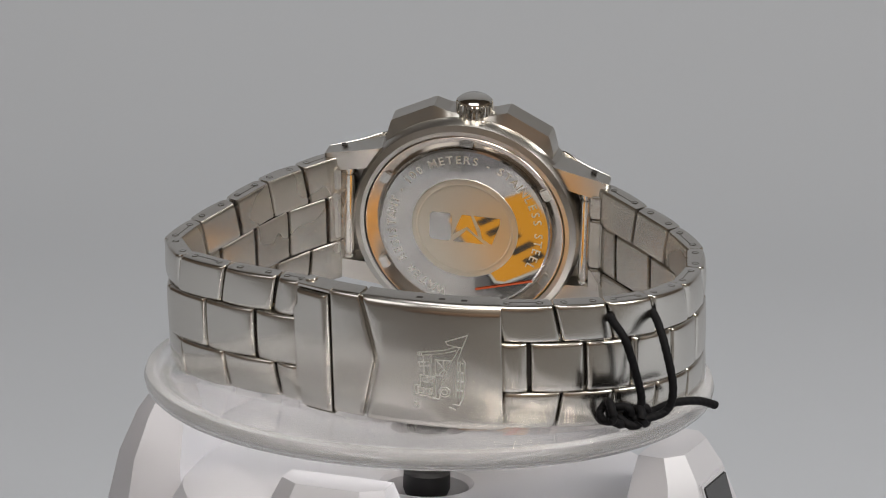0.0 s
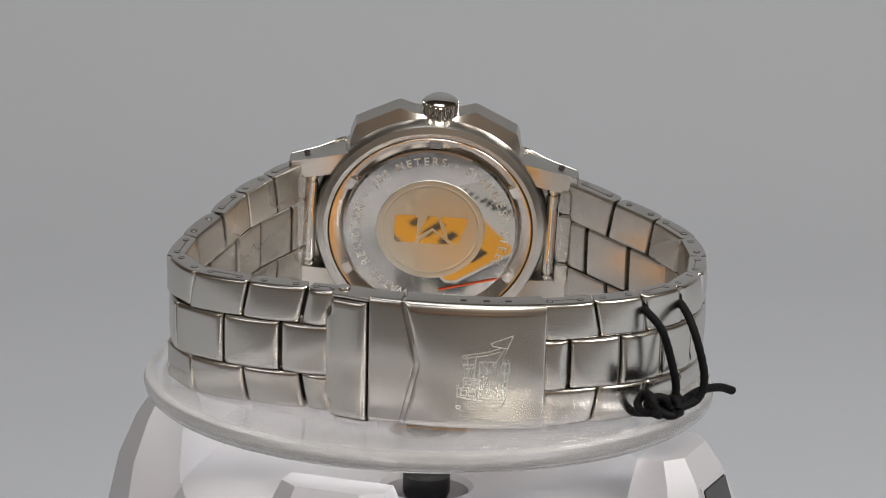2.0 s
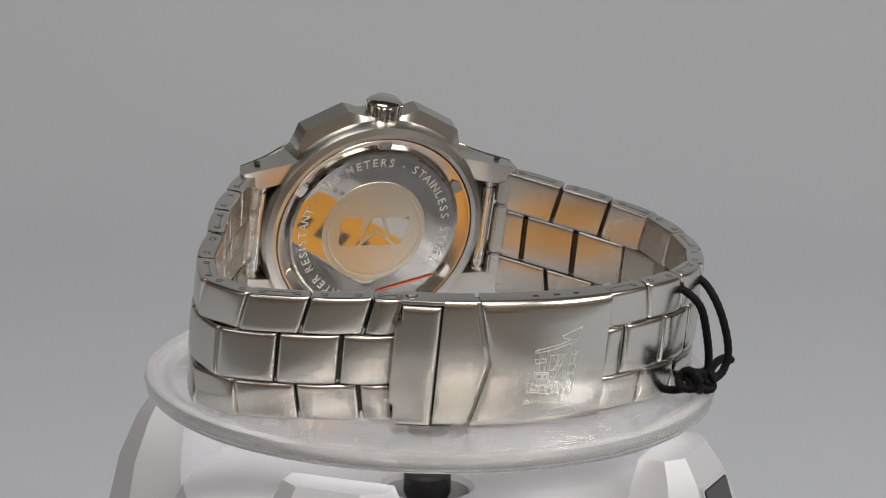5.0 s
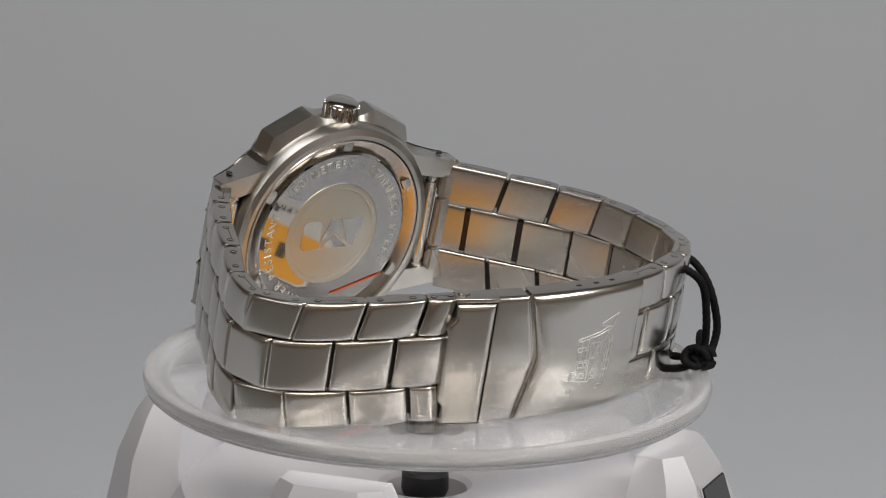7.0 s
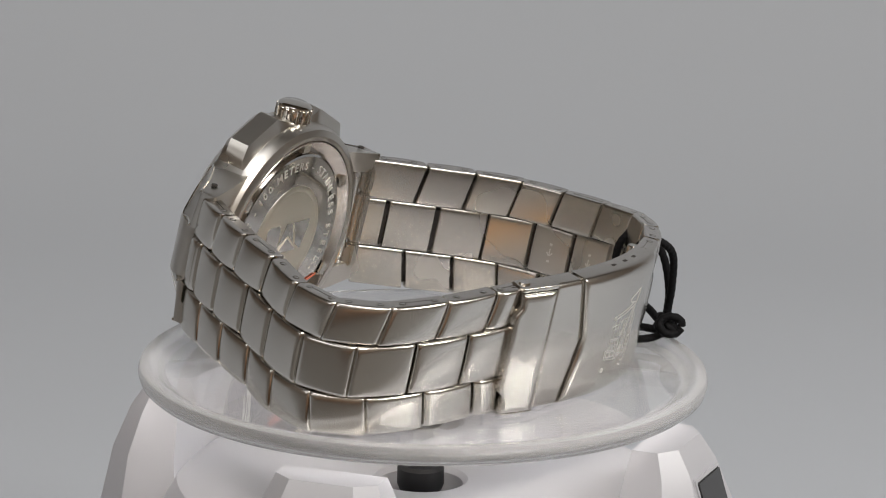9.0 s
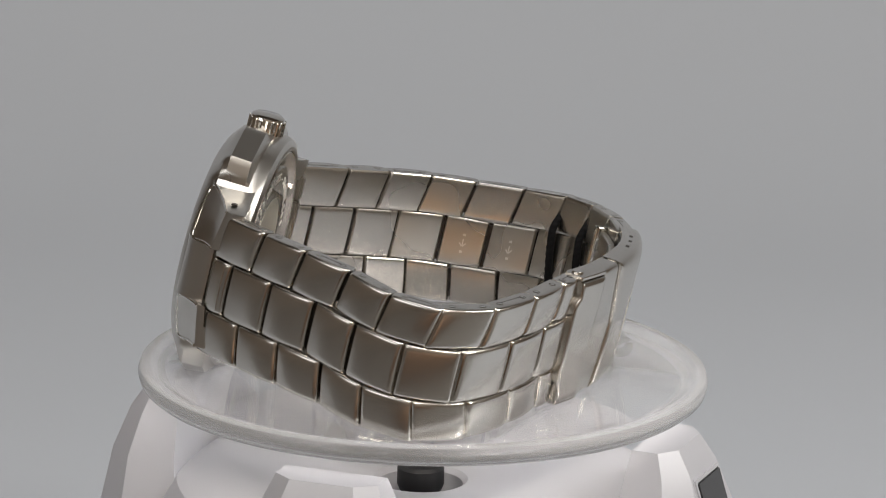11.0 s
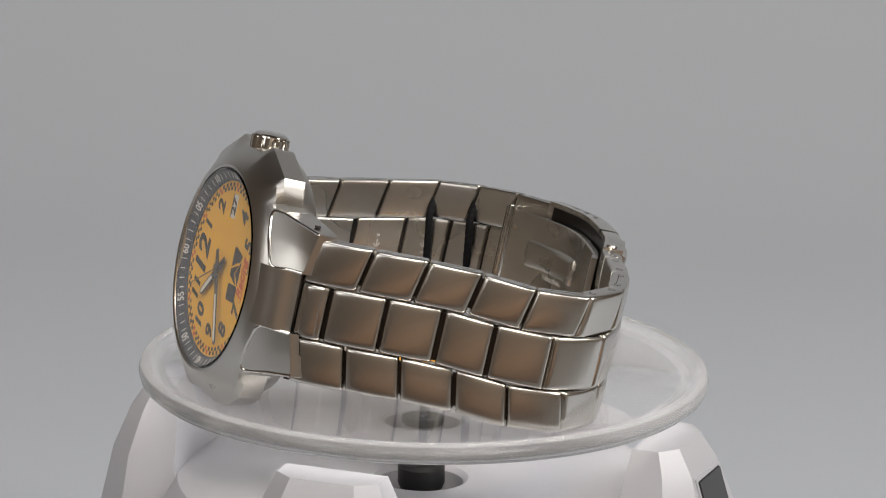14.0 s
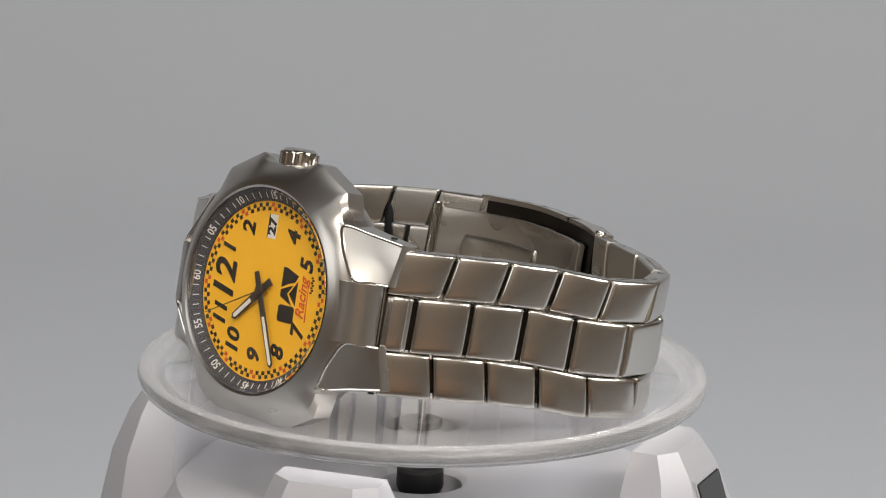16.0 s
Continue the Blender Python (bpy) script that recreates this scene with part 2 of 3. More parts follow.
# ---- the setting: paper sweep on a table in a room ----
def setting():
    # paper sweep: flat under the turntable, curving up behind it
    prof = [(-0.085, 0.0)] + [(0.30 + 0.3 * math.sin(a), 0.3 - 0.3 * math.cos(a)) for a in np.linspace(0, math.pi / 2, 24)] + [(0.6, 1.05)]
    xs = np.linspace(-0.72, 0.72, 9)
    top = [[(x, y, z) for x in xs] for y, z in prof]
    low = [[(x, y + 0.004, z - 0.004) for x in xs] for y, z in prof]
    bm = grid_solid(top, low)
    tagged(part("backdrop", bm, PAPER, None, scale=1.0), "plain grey paper sweep curving up behind the turntable", "backdrop", kind="structure")
    bm = bmesh.new()
    bmesh.ops.create_cube(bm, size=1, matrix=Matrix.Translation((0, -0.2, -0.026)) @ Matrix.Diagonal((1.9, 1.7, 0.04, 1)))
    tagged(part("table_top", bm, TABLE, None, scale=1.0), "grey-brown table top under the paper sweep", "table top", kind="structure")
    bm = bmesh.new()
    bmesh.ops.create_cube(bm, size=1, matrix=Matrix.Translation((-0.02, -0.42, 0.012)) @ Matrix.Diagonal((0.30, 0.36, 0.035, 1)))
    bevel(bm, 0.006, 2)
    tagged(part("wooden_tray", bm, TRAY, None, scale=1.0), "brown wooden board lying on the table before the turntable", "wooden board")
    for name, c, s, mat in (("wall_south", (0, -2.6, 0.7), (5, 0.1, 3.1), ROOM_WALL), ("wall_north", (0, 1.6, 0.7), (5, 0.1, 3.1), ROOM_WALL),
                            ("wall_far_east", (2.5, -0.5, 0.7), (0.1, 4.1, 3.1), ROOM_WALL), ("wall_far_west", (-2.5, -0.5, 0.7), (0.1, 4.1, 3.1), ROOM_WALL),
                            ("floor", (0, -0.5, -0.8), (5, 4.3, 0.1), ROOM_FLOOR), ("ceiling_room", (0, -0.5, 2.2), (5, 4.3, 0.1), CEILING)):
        bm = bmesh.new()
        bmesh.ops.create_cube(bm, size=1, matrix=Matrix.Translation(c) @ Matrix.Diagonal((*s, 1)))
        tagged(part(name, bm, mat, None, scale=1.0), "plain surface of the room round the table", "ceiling" if "ceil" in name else "floor" if name == "floor" else "wall", kind="structure")


setting()


# ---- turntable ----
def turntable_base():
    base = tagged(new("display_turntable"), "white plastic turntable base with faceted corner pods", "turntable")
    prof = [(3.0, 34), (6.6, 34), (6.8, 40.2), (7.6, 41.0), (14, 42.4), (24, 43.9), (33, 43.6), (39, 40.8), (43, 34), (45.5, 24), (47, 8), (47, 2), (46, 0), (3, 0)]
    body = part("body", lathe(prof, 96, closed=True), PLASTIC, base, sharp=28)
    # faceted pods round the body
    def pod():
        lv = [(0, 15.2, 33, 54.6), (30, 14.6, 36, 52.4), (43, 12.6, 37.5, 49.8), (49.6, 9.8, 38, 47.4), (53.4, 8.2, 38.5, 45.0)]
        bm = bmesh.new()
        rings = []
        for z, hw, r0, r1 in lv:
            c = 0.36 * (r1 - r0)
            pts = [(r0, -hw), (r1 - c, -hw), (r1, -hw * 0.62), (r1, hw * 0.62), (r1 - c, hw), (r0, hw)]
            rings.append([bm.verts.new((x, y, z)) for x, y in pts])
        for a, b in zip(rings, rings[1:]):
            for i in range(6):
                bm.faces.new((a[i], a[(i + 1) % 6], b[(i + 1) % 6], b[i]))
        bm.faces.new(rings[0][::-1])
        bm.faces.new(rings[-1])
        return bevel(bm, 0.5, 2, 12)
    for az in POD_AZ:
        bm = pod()
        bm.transform(Matrix.Rotation(radians(az), 4, "Z"))
        part("pod", bm, PLASTIC, base, sharp=20)
    # dark panel with a pale rim on one pod
    m = Matrix.Rotation(radians(POD_AZ[1]), 4, "Z") @ pose(49.35, 0.0, 43.6, 0, 72, 0)
    rim = part("panel_rim", block(m, 11.5, 11.6, 0.9, 0.3), PLASTIC, base)
    part("panel", block(m @ Matrix.Translation((0, 0, 0.25)), 10.0, 10.0, 0.9, 0.2), PANEL, base, "dark glossy panel set in the pod")
    return base


POD_AZ = (-109, -22, 72, 163)
turntable_base()


def turntable_plate():
    plate = tagged(new("rotating_plate"), "clear acrylic rotating plate with a rounded rim", "display plate")
    prof = [(0, 59.1), (41.0, 59.1), (41.7, 59.25), (42.6, 59.8), (43.3, 60.2), (44.2, 60.35), (45.0, 59.9), (45.3, 58.9), (45.0, 57.7), (44.2, 57.0), (43.0, 56.8), (41.0, 57.15), (0, 57.2)]
    bm = lathe(prof, 160)
    for f in bm.faces:
        f.material_index = 1 if f.calc_center_median().xy.length > 41.2 else 0
    disc = part("disc", bm, (ACRYLIC, MILKY), plate, "clear disc with a milky rounded rim", drop=PLATE_TOP, sharp=40)
    disc.visible_shadow = False
    part("hub", lathe([(0, 57.0), (5.4, 57.0), (5.6, 56.4), (4.6, 54.6), (2.0, 53.4), (1.6, 53), (0, 53)], 48), ACRYLIC, plate, "clear hub under the plate", drop=PLATE_TOP).visible_shadow = False
    part("shaft", lathe([(0, 53.2), (0.75, 53.2), (0.75, 43), (0, 43)], 20), POLISHED, plate, "thin steel shaft", drop=PLATE_TOP)
    part("knob", lathe([(0, 44.0), (1.2, 44.0), (1.5, 43.4), (3.2, 43.3), (3.75, 42.8), (3.8, 40.2), (3.4, 39.2), (0, 39.2)], 40), KNOB, plate, "round black drive knob", drop=PLATE_TOP)
    return plate


plate = turntable_plate()


# ---- the watch ----
watch = tagged(new("wristwatch"), "steel wristwatch with a yellow dial standing on its side", "wristwatch")
LEAN = 12.0               # the loop leans, crown side towards the clasp
UP = Vector((0.0, -math.sin(radians(LEAN)), math.cos(radians(LEAN))))


def wpart(name, bm, mat, label="", parent=None, sharp=35):
    return part(name, bm, mat, parent or watch, label, PLATE_TOP, sharp)


def case_frame():
    """Right is three o'clock, up is twelve, out of the dial is z; the origin is at the back plate."""
    t, r = radians(12.3), radians(2.3)
    n = Vector((0, math.cos(t), math.sin(t)))
    b = Vector((math.cos(r), 0, -math.sin(r)))
    b = (b - n * b.dot(n)).normalized()
    a = b.cross(n)
    m = Matrix((a, b, n)).transposed().to_4x4()
    m.translation = (-0.5, 27.0, 76.6)
    return m


CASE = case_frame()


def case_outline(phi, base):
    """Radius of the case at an angle from three o'clock: round, with shoulders beside the crown and opposite it."""
    corners = [(19.5, 0), (19.6, 3.4), (20.5, 6.2), (17.0, 13.2), (14.4, 13.9), (13.4, 14.0)]
    a, b = abs(math.cos(phi)), abs(math.sin(phi))
    ang = math.atan2(b, a)
    for (a0, b0), (a1, b1) in zip(corners, corners[1:]):
        if math.atan2(b0, a0) <= ang <= math.atan2(b1, a1):
            det = (a1 - a0) * b - (b1 - b0) * a
            r = ((a1 - a0) * b0 - (b1 - b0) * a0) / det
            return max(base, r)
    return base


def case():
    n = 240
    levels = [(0.2, 16.85, 0), (-0.75, 16.9, 0), (-0.8, 17.6, 0), (-0.4, 18.6, 0), (0.6, 19.1, 0), (1.6, 19.2, 0), (2.2, 19.2, 1), (5.6, 19.4, 1), (6.6, 19.3, 0.6), (7.4, 18.8, 0.15), (8.5, 17.5, 0), (9.0, 16.5, 0), (9.15, 16.1, 0), (9.0, 15.75, 0), (7.6, 15.6, 0), (6.2, 14.6, 0)]
    bm = bmesh.new()
    rings = []
    for h, r, k in levels:
        ring = []
        for i in range(n):
            p = 2 * math.pi * i / n
            rr = r + k * (case_outline(p, 19.2) - 19.2) if k else r
            ring.append(bm.verts.new((rr * math.cos(p), rr * math.sin(p), h)))
        rings.append(ring)
    for a, b in zip(rings, rings[1:]):
        for i in range(n):
            bm.faces.new((a[i], a[(i + 1) % n], b[(i + 1) % n], b[i]))
    bm.transform(CASE)
    body = wpart("case", bm, CASE_STEEL, "brushed steel case with angular shoulders", sharp=24)
    # four lugs
    for sb in (1, -1):
        for sa in (1, -1):
            g0, g1 = [], []
            for k in (0, 0.25, 0.49, 0.51, 0.75, 1.0):
                ridge, tip = 19.0 - 4.9 * k, 22.8 + 0.6 * k
                hr, ht = 7.75 - 0.5 * k, 3.6 - 1.2 * k
                stations = [(12.6, hr - 1.2, 1.0), (ridge - 0.9, hr - 0.7, 0.6), (ridge, hr, 0.4), (ridge + 0.5, hr - 0.25, 0.3), ((ridge + tip) / 2, (hr + ht) / 2 - 0.5, -0.2), (tip, ht, -0.6), (tip + 0.3, ht - 0.6, -0.3)]
                side = [13.6, 13.2, 12.8, 12.5, 11.8, 11.1, 10.9]
                g0.append([(sa * (4.6 + k * (w - 4.6)), sb * bb, h1) for (bb, h1, h0), w in zip(stations, side)])
                g1.append([(sa * (4.6 + k * (w - 4.6)), sb * bb, h0 if k > 0.5 else min(h1 - 0.7, 3.4)) for (bb, h1, h0), w in zip(stations, side)])
            bm = bevel(grid_solid(g0, g1), 0.34, 2, 38, 1)
            bm.transform(CASE)
            wpart("lug", bm, (CASE_STEEL, POLISHED), "brushed steel lug with polished edges", parent=body, sharp=28)
            # polished line round the face of the lug
            line = []
            for k, f in ((0, 1), (0, 0.5), (0, 0.08), (0.33, 0), (0.66, 0), (1, 0.08), (1, 0.5), (1, 1)):
                ridge, tip = 19.0 - 4.9 * k, 22.8 + 0.6 * k
                hr, ht = 7.75 - 0.5 * k, 3.6 - 1.2 * k
                wide = 12.7 - 1.6 * f
                line.append((sa * (4.7 + k * (wide - 4.9)), sb * (ridge + f * (tip - ridge)), hr + f * (ht - hr) - 0.5 * math.sin(math.pi * f) + 0.02))
            wpart("lug_edge", tube(catmull(line, 5), 0.26, 8, CASE), POLISHED, "polished edge of the lug", parent=body)
            m = CASE @ Matrix.Translation((sa * 11.75, sb * 20.9, 1.9)) @ Matrix.Rotation(radians(90), 4, "Y")
            wpart("lug_hole", lathe([(0, 0.14), (0.5, 0.14), (0.5, -0.14), (0, -0.14)], 16, m), BLACK, "dark pin hole", parent=body)
        # middle tongue between the lugs
        secs = [(15.0, 3.2, 8.4), (17.6, 3.2, 8.3), (19.4, 3.2, 7.7), (20.8, 3.2, 6.4), (21.6, 3.2, 4.8)]
        g0 = [[(a, sb * b, h1) for a in np.linspace(-4.55, 4.55, 4)] for b, h0, h1 in secs]
        g1 = [[(a, sb * b, h0) for a in np.linspace(-4.55, 4.55, 4)] for b, h0, h1 in secs]
        bm = bevel(grid_solid(g0, g1), 0.3, 2, 40)
        bm.transform(CASE)
        wpart("tongue", bm, CASE_STEEL, "brushed steel tongue between the lugs", parent=body, sharp=75)
        # end pieces of the bracelet behind the lugs
        for a0, a1 in ((-8.6, -4.6), (-4.3, 4.3), (4.6, 8.6)):
            m = CASE @ Matrix.Translation(((a0 + a1) / 2, sb * 21.9, -0.1))
            wpart("end_piece", block(m, a1 - a0, 2.0, 1.9, 0.3), INNER)
        # spring bar behind
        m = CASE @ Matrix.Translation((0, sb * 19.9, 1.2)) @ Matrix.Rotation(radians(90), 4, "Y")
        wpart("spring_bar", lathe([(0, -9.4), (0.5, -9.4), (0.5, -8.4), (1.1, -8.2), (1.1, -7.6), (0.8, -7.5), (0.8, -7.1), (1.05, -7.0), (1.05, 7.0), (0.8, 7.1), (0.8, 7.5), (1.1, 7.6), (1.1, 8.2), (0.5, 8.4), (0.5, 9.4), (0, 9.4)], 20, m), POLISHED, "polished spring bar")
    return body


EMBLEM = ([(-5.9, -2.0), (-5.9, 2.0), (-5.4, 2.5), (-2.6, 2.5), (-2.2, 2.0), (-2.2, -2.0), (-2.7, -2.5), (-5.4, -2.5)],
          [(-2.0, -1.3), (-0.5, 2.5), (1.0, 2.5), (2.1, -0.4), (2.3, -1.2), (0.4, 0.4)],
          [(1.5, 2.5), (5.9, 2.5), (5.9, 1.3), (4.6, -2.5), (3.0, -1.5), (2.6, 0.2)],
          [(-1.9, -2.5), (0.4, -0.2), (3.4, -2.5)])


def caseback():
    # rim, sloping mirror-bright channel, flat mirror plate
    ring = wpart("back_ring", lathe([(16.8, 0.2), (16.8, -0.6), (16.6, -0.8), (16.3, -0.72), (15.4, 0.0), (14.6, 0.35), (14.3, 0.6), (16.8, 0.6)], 128, CASE, closed=True), ROSE, "polished sloping ring round the back", sharp=50)
    back = wpart("back_plate", lathe([(0, -0.30), (14.0, -0.30), (14.35, -0.2), (14.5, 0.3), (14.5, 0.7), (0, 0.7)], 128, CASE), MIRROR, "mirror-polished engraved case back", sharp=6)
    wpart("medallion", lathe([(0, -0.40), (7.7, -0.40), (7.85, -0.36), (8.0, -0.36), (8.15, -0.42), (8.7, -0.42), (8.9, -0.37), (9.0, -0.25), (0, -0.25)], 96, CASE), FROST, "frosted round medallion", parent=back, sharp=6)
    # emblem of plain polished shapes on the medallion
    flip = CASE @ Matrix.Rotation(math.pi, 4, "Y") @ Matrix.Rotation(radians(0), 4, "Z")
    top = flip @ Matrix.Rotation(radians(90), 4, "Z") @ Matrix.Translation((0, 0, 0.45))
    def shape(poly):
        return prism(poly, -0.05, 0.035, top)
    for poly in EMBLEM:
        wpart("emblem_shape", shape(poly), MIRROR, parent=back)
    # circular writing, read from behind, the middle of the text towards the crown
    text, r = "WATER RESISTANT - 100 METERS - STAINLESS STEEL", 12.3
    width = {" ": 0.7, "I": 0.55, "-": 0.7, "M": 1.2, "W": 1.2, "1": 0.8}
    spots = np.cumsum([0] + [(width.get(x, 1.0) + width.get(y, 1.0)) / 2 for x, y in zip(text, text[1:])])
    k0 = spots[text.index("METERS") + 3] - 0.5
    for i, ch in enumerate(text):
        if ch == " ":
            continue
        ang = 90 + 9.5 - (spots[i] - k0) * 6.7
        m = flip @ Matrix.Rotation(radians(90), 4, "Z") @ Matrix.Rotation(radians(ang), 4, "Z") @ Matrix.Translation((r, 0, 0.32)) @ Matrix.Rotation(radians(-90), 4, "Z")
        wpart("letter", glyphs(ch, 2.0, m, 0.05, bold=0.01), PALE_STEEL, parent=back)
    # red line across the lower part of the back
    m = flip @ Matrix.Translation((0, 0, 0.5))
    p0, p1 = Vector((11.0, 2.0, 0)), Vector((8.3, 11.6, 0))
    d = p1 - p0
    wpart("red_line", bar(m @ Matrix.Translation((p0 + p1) / 2) @ Matrix.Rotation(math.atan2(d.y, d.x), 4, "Z"), d.length, 0.28, 0.05), RED, "thin red line on the back", parent=back)
    # six key slots in the channel
    for i in range(6):
        m = flip @ Matrix.Rotation(radians(180 + i * 60), 4, "Z") @ Matrix.Translation((15.6, 0, 0.15))
        wpart("key_slot", block(m, 1.7, 2.3, 1.0, 0.25), POLISHED, parent=ring)


def crown():
    m = CASE @ Matrix.Translation((17.2, 0.4, 3.7)) @ Matrix.Rotation(radians(90), 4, "Y")
    ob = wpart("crown", lathe([(0, 0), (1.7, 0), (1.7, 1.5), (2.6, 1.6), (2.85, 1.9), (2.85, 4.1), (2.7, 4.5), (2.5, 4.65), (2.1, 4.9), (0, 5.0)], 48, m), POLISHED, "polished fluted crown", sharp=30)
    for i in range(18):
        mm = m @ Matrix.Rotation(2 * math.pi * i / 18, 4, "Z") @ Matrix.Translation((2.86, 0, 3.0))
        wpart("flute", block(mm, 0.36, 0.58, 2.5, 0.12, 1), POLISHED, parent=ob)


DIAL_H = 7.05


def on_dial(ang, r, h=0.0, turn=0.0):
    """A place on the dial: clock angle in degrees, radius; its x runs along the hour circle."""
    p = radians(90 - ang)
    return CASE @ Matrix.Translation((r * math.cos(p), r * math.sin(p), DIAL_H + h)) @ Matrix.Rotation(radians(turn), 4, "Z")


def dial():
    d = wpart("dial", lathe([(0, DIAL_H), (13.9, DIAL_H), (13.9, DIAL_H - 0.5), (0, DIAL_H - 0.5)], 96, CASE), YELLOW, "bright yellow dial")
    # sloping chapter ring
    slope = [(13.75, DIAL_H - 0.1), (13.75, DIAL_H + 0.25), (15.5, DIAL_H + 1.35), (15.7, DIAL_H + 1.35), (15.7, DIAL_H - 0.1)]
    ch = wpart("chapter_ring", lathe(slope, 120, CASE, closed=True), RING_GREY, "charcoal minute ring with white figures")
    tilt = math.degrees(math.atan2(1.1, 1.75))
    for i in range(60):
        p = 90 - 6 * i
        base_m = CASE @ Matrix.Rotation(radians(p), 4, "Z") @ Matrix.Translation((14.62, 0, DIAL_H + 0.81)) @ Matrix.Rotation(radians(-tilt), 4, "Y")
        if i % 5:
            wpart("minute_mark", bar(base_m, 1.0, 0.13, 0.06), WHITE, parent=ch)
        else:
            s = "60" if i == 0 else "%02d" % i
            wpart("figure", glyphs(s, 1.75, base_m @ Matrix.Rotation(radians(-90), 4, "Z"), 0.03, bold=0.03, stretch=0.9), WHITE, parent=ch)
    # chequered track: two rows of dark squares, with a red pair at each hour
    for i in range(120):
        for row in range(2):
            if (i + row) % 2:
                continue
            r = 12.55 + 0.62 * row
            m = CASE @ Matrix.Rotation(radians(90 - 3 * i), 4, "Z") @ Matrix.Translation((r, 0, DIAL_H + 0.01))
            wpart("check", bar(m, 0.6, 0.64, 0.05), RED if i % 10 in (0, 9) else BLACK, parent=d)
    # numerals
    for h in (1, 2, 4, 5, 7, 8, 9, 10, 11, 12):
        size = 6.5 if h == 12 else 3.9
        r = 8.8 if h == 12 else 10.2
        wpart("numeral", glyphs(str(h), size, on_dial(30 * h, r), 0.05, bold=0.17 if h == 12 else 0.13, shear=0.22, stretch=1.0), BLACK, parent=d)
    # date window at three
    wpart("date_window", bar(on_dial(90, 9.9, -0.02), 3.7, 1.8, 0.1), WHITE, parent=d)
    wpart("numeral", glyphs("27", 2.3, on_dial(90, 9.9, 0.02), 0.06, bold=0.09, stretch=1.15), BLACK, parent=d)
    wpart("date_edge", bar(on_dial(90, 9.9, 0.0) @ Matrix.Translation((0, 0.95, 0)), 3.7, 0.12, 0.16), BLACK, parent=d)
    # emblem below the centre, of plain shapes, and a red slanted mark under it
    e = CASE @ Matrix.Translation((0.2, -5.6, DIAL_H))
    def shape(poly):
        return prism([(x * 0.7, y * 0.7) for x, y in poly], 0, 0.06, e)
    for poly in EMBLEM:
        wpart("emblem_shape", shape(poly), BLACK, parent=d)
    # slanted red word with an underline, and a chequered flick beside it
    slant = CASE @ Matrix.Translation((0.2, -8.7, DIAL_H + 0.02))
    wpart("red_word", glyphs("Racing", 2.5, slant, 0.05, bold=0.03, shear=0.35, stretch=0.95), RED, parent=d)
    wpart("red_stroke", prism([(-3.4, -1.15), (2.0, -1.0), (2.0, -1.12), (-3.4, -1.35)], 0, 0.05, slant), RED, parent=d)
    for k in range(7):
        wpart("check", bar(slant @ Matrix.Translation((1.2 + 0.38 * k, -1.7 - (0.25 if k % 2 else 0), 0.02)), 0.24, 0.5, 0.05), BLACK, parent=d)
    return d


def needles():
    for name, ang, ln, w, h, tail in (("hour_needle", HOUR, 7.6, 1.1, 0.5, 2.6), ("minute_needle", MINUTE, 12.2, 0.95, 0.75, 3.0)):
        m = CASE @ Matrix.Translation((0, 0, DIAL_H + h)) @ Matrix.Rotation(radians(-ang), 4, "Z")
        ob = wpart(name, prism([(-w / 2, -tail), (w / 2, -tail), (w * 0.62, 0), (w / 2, ln - 0.5), (0, ln), (-w / 2, ln - 0.5), (-w * 0.62, 0)], 0, 0.14, m), NEEDLE, "dark needle with a pale lume strip")
        wpart("lume_strip", prism([(-w * 0.3, ln * 0.34), (w * 0.3, ln * 0.34), (w * 0.3, ln - 0.75), (0, ln - 0.45), (-w * 0.3, ln - 0.75)], 0.1, 0.18, m), LUME, parent=ob)
    m = CASE @ Matrix.Translation((0, 0, DIAL_H + 0.92)) @ Matrix.Rotation(radians(-SECOND), 4, "Z")
    wpart("second_needle", join(prism([(-0.12, -3.2), (0.12, -3.2), (0.06, 12.4), (-0.06, 12.4)], 0, 0.08, m), lathe([(0, 0.25), (0.75, 0.25), (0.75, -0.1), (0, -0.1)], 24, m)), NEEDLE, "thin dark second needle")


HOUR, MINUTE, SECOND = 317, 246, 335
case()
caseback()
crown()
dial()
needles()
crystal = wpart("crystal", lathe([(0, 9.22), (8, 9.2), (15.35, 9.12), (15.6, 8.98), (15.6, 8.5), (0, 8.5)], 96, CASE), GLASS, "clear crystal over the dial", sharp=12)
crystal.visible_shadow = False


# ---- bracelet: outer face of the loop, centre height of the links ----
LOOP = [(-22.7, 30.2, 77.3), (-26.6, 24.8, 76.5), (-31.4, 17.4, 75.5), (-34.8, 9.5, 74.0), (-38.7, 2.6, 72.0), (-41.2, -4.0, 70.8), (-41.0, -10.2, 70.0), (-37.9, -14.6, 69.7), (-32.2, -18.6, 69.7), (-24.4, -21.8, 69.7), (-16.0, -24.2, 69.7), (-9.4, -27.4, 69.7), (-2.4, -29.3, 69.6),
        (5.0, -30.4, 69.6), (12.0, -30.0, 69.5), (18.0, -28.7, 69.5), (25.0, -26.3, 69.5), (32.0, -22.5, 69.4), (38.5, -16.3, 69.4), (42.0, -9.0, 69.3), (43.4, -1.0, 69.5), (43.2, 6.0, 70.4), (41.0, 13.0, 71.2), (36.3, 18.4, 72.4), (30.0, 24.0, 73.8), (22.6, 30.2, 75.5)]
CURVE = np.array(catmull(LOOP, 12))
ARC = np.concatenate([[0], np.cumsum(np.linalg.norm(np.diff(CURVE[:, :2], axis=0), axis=1))])
THICK = 3.0


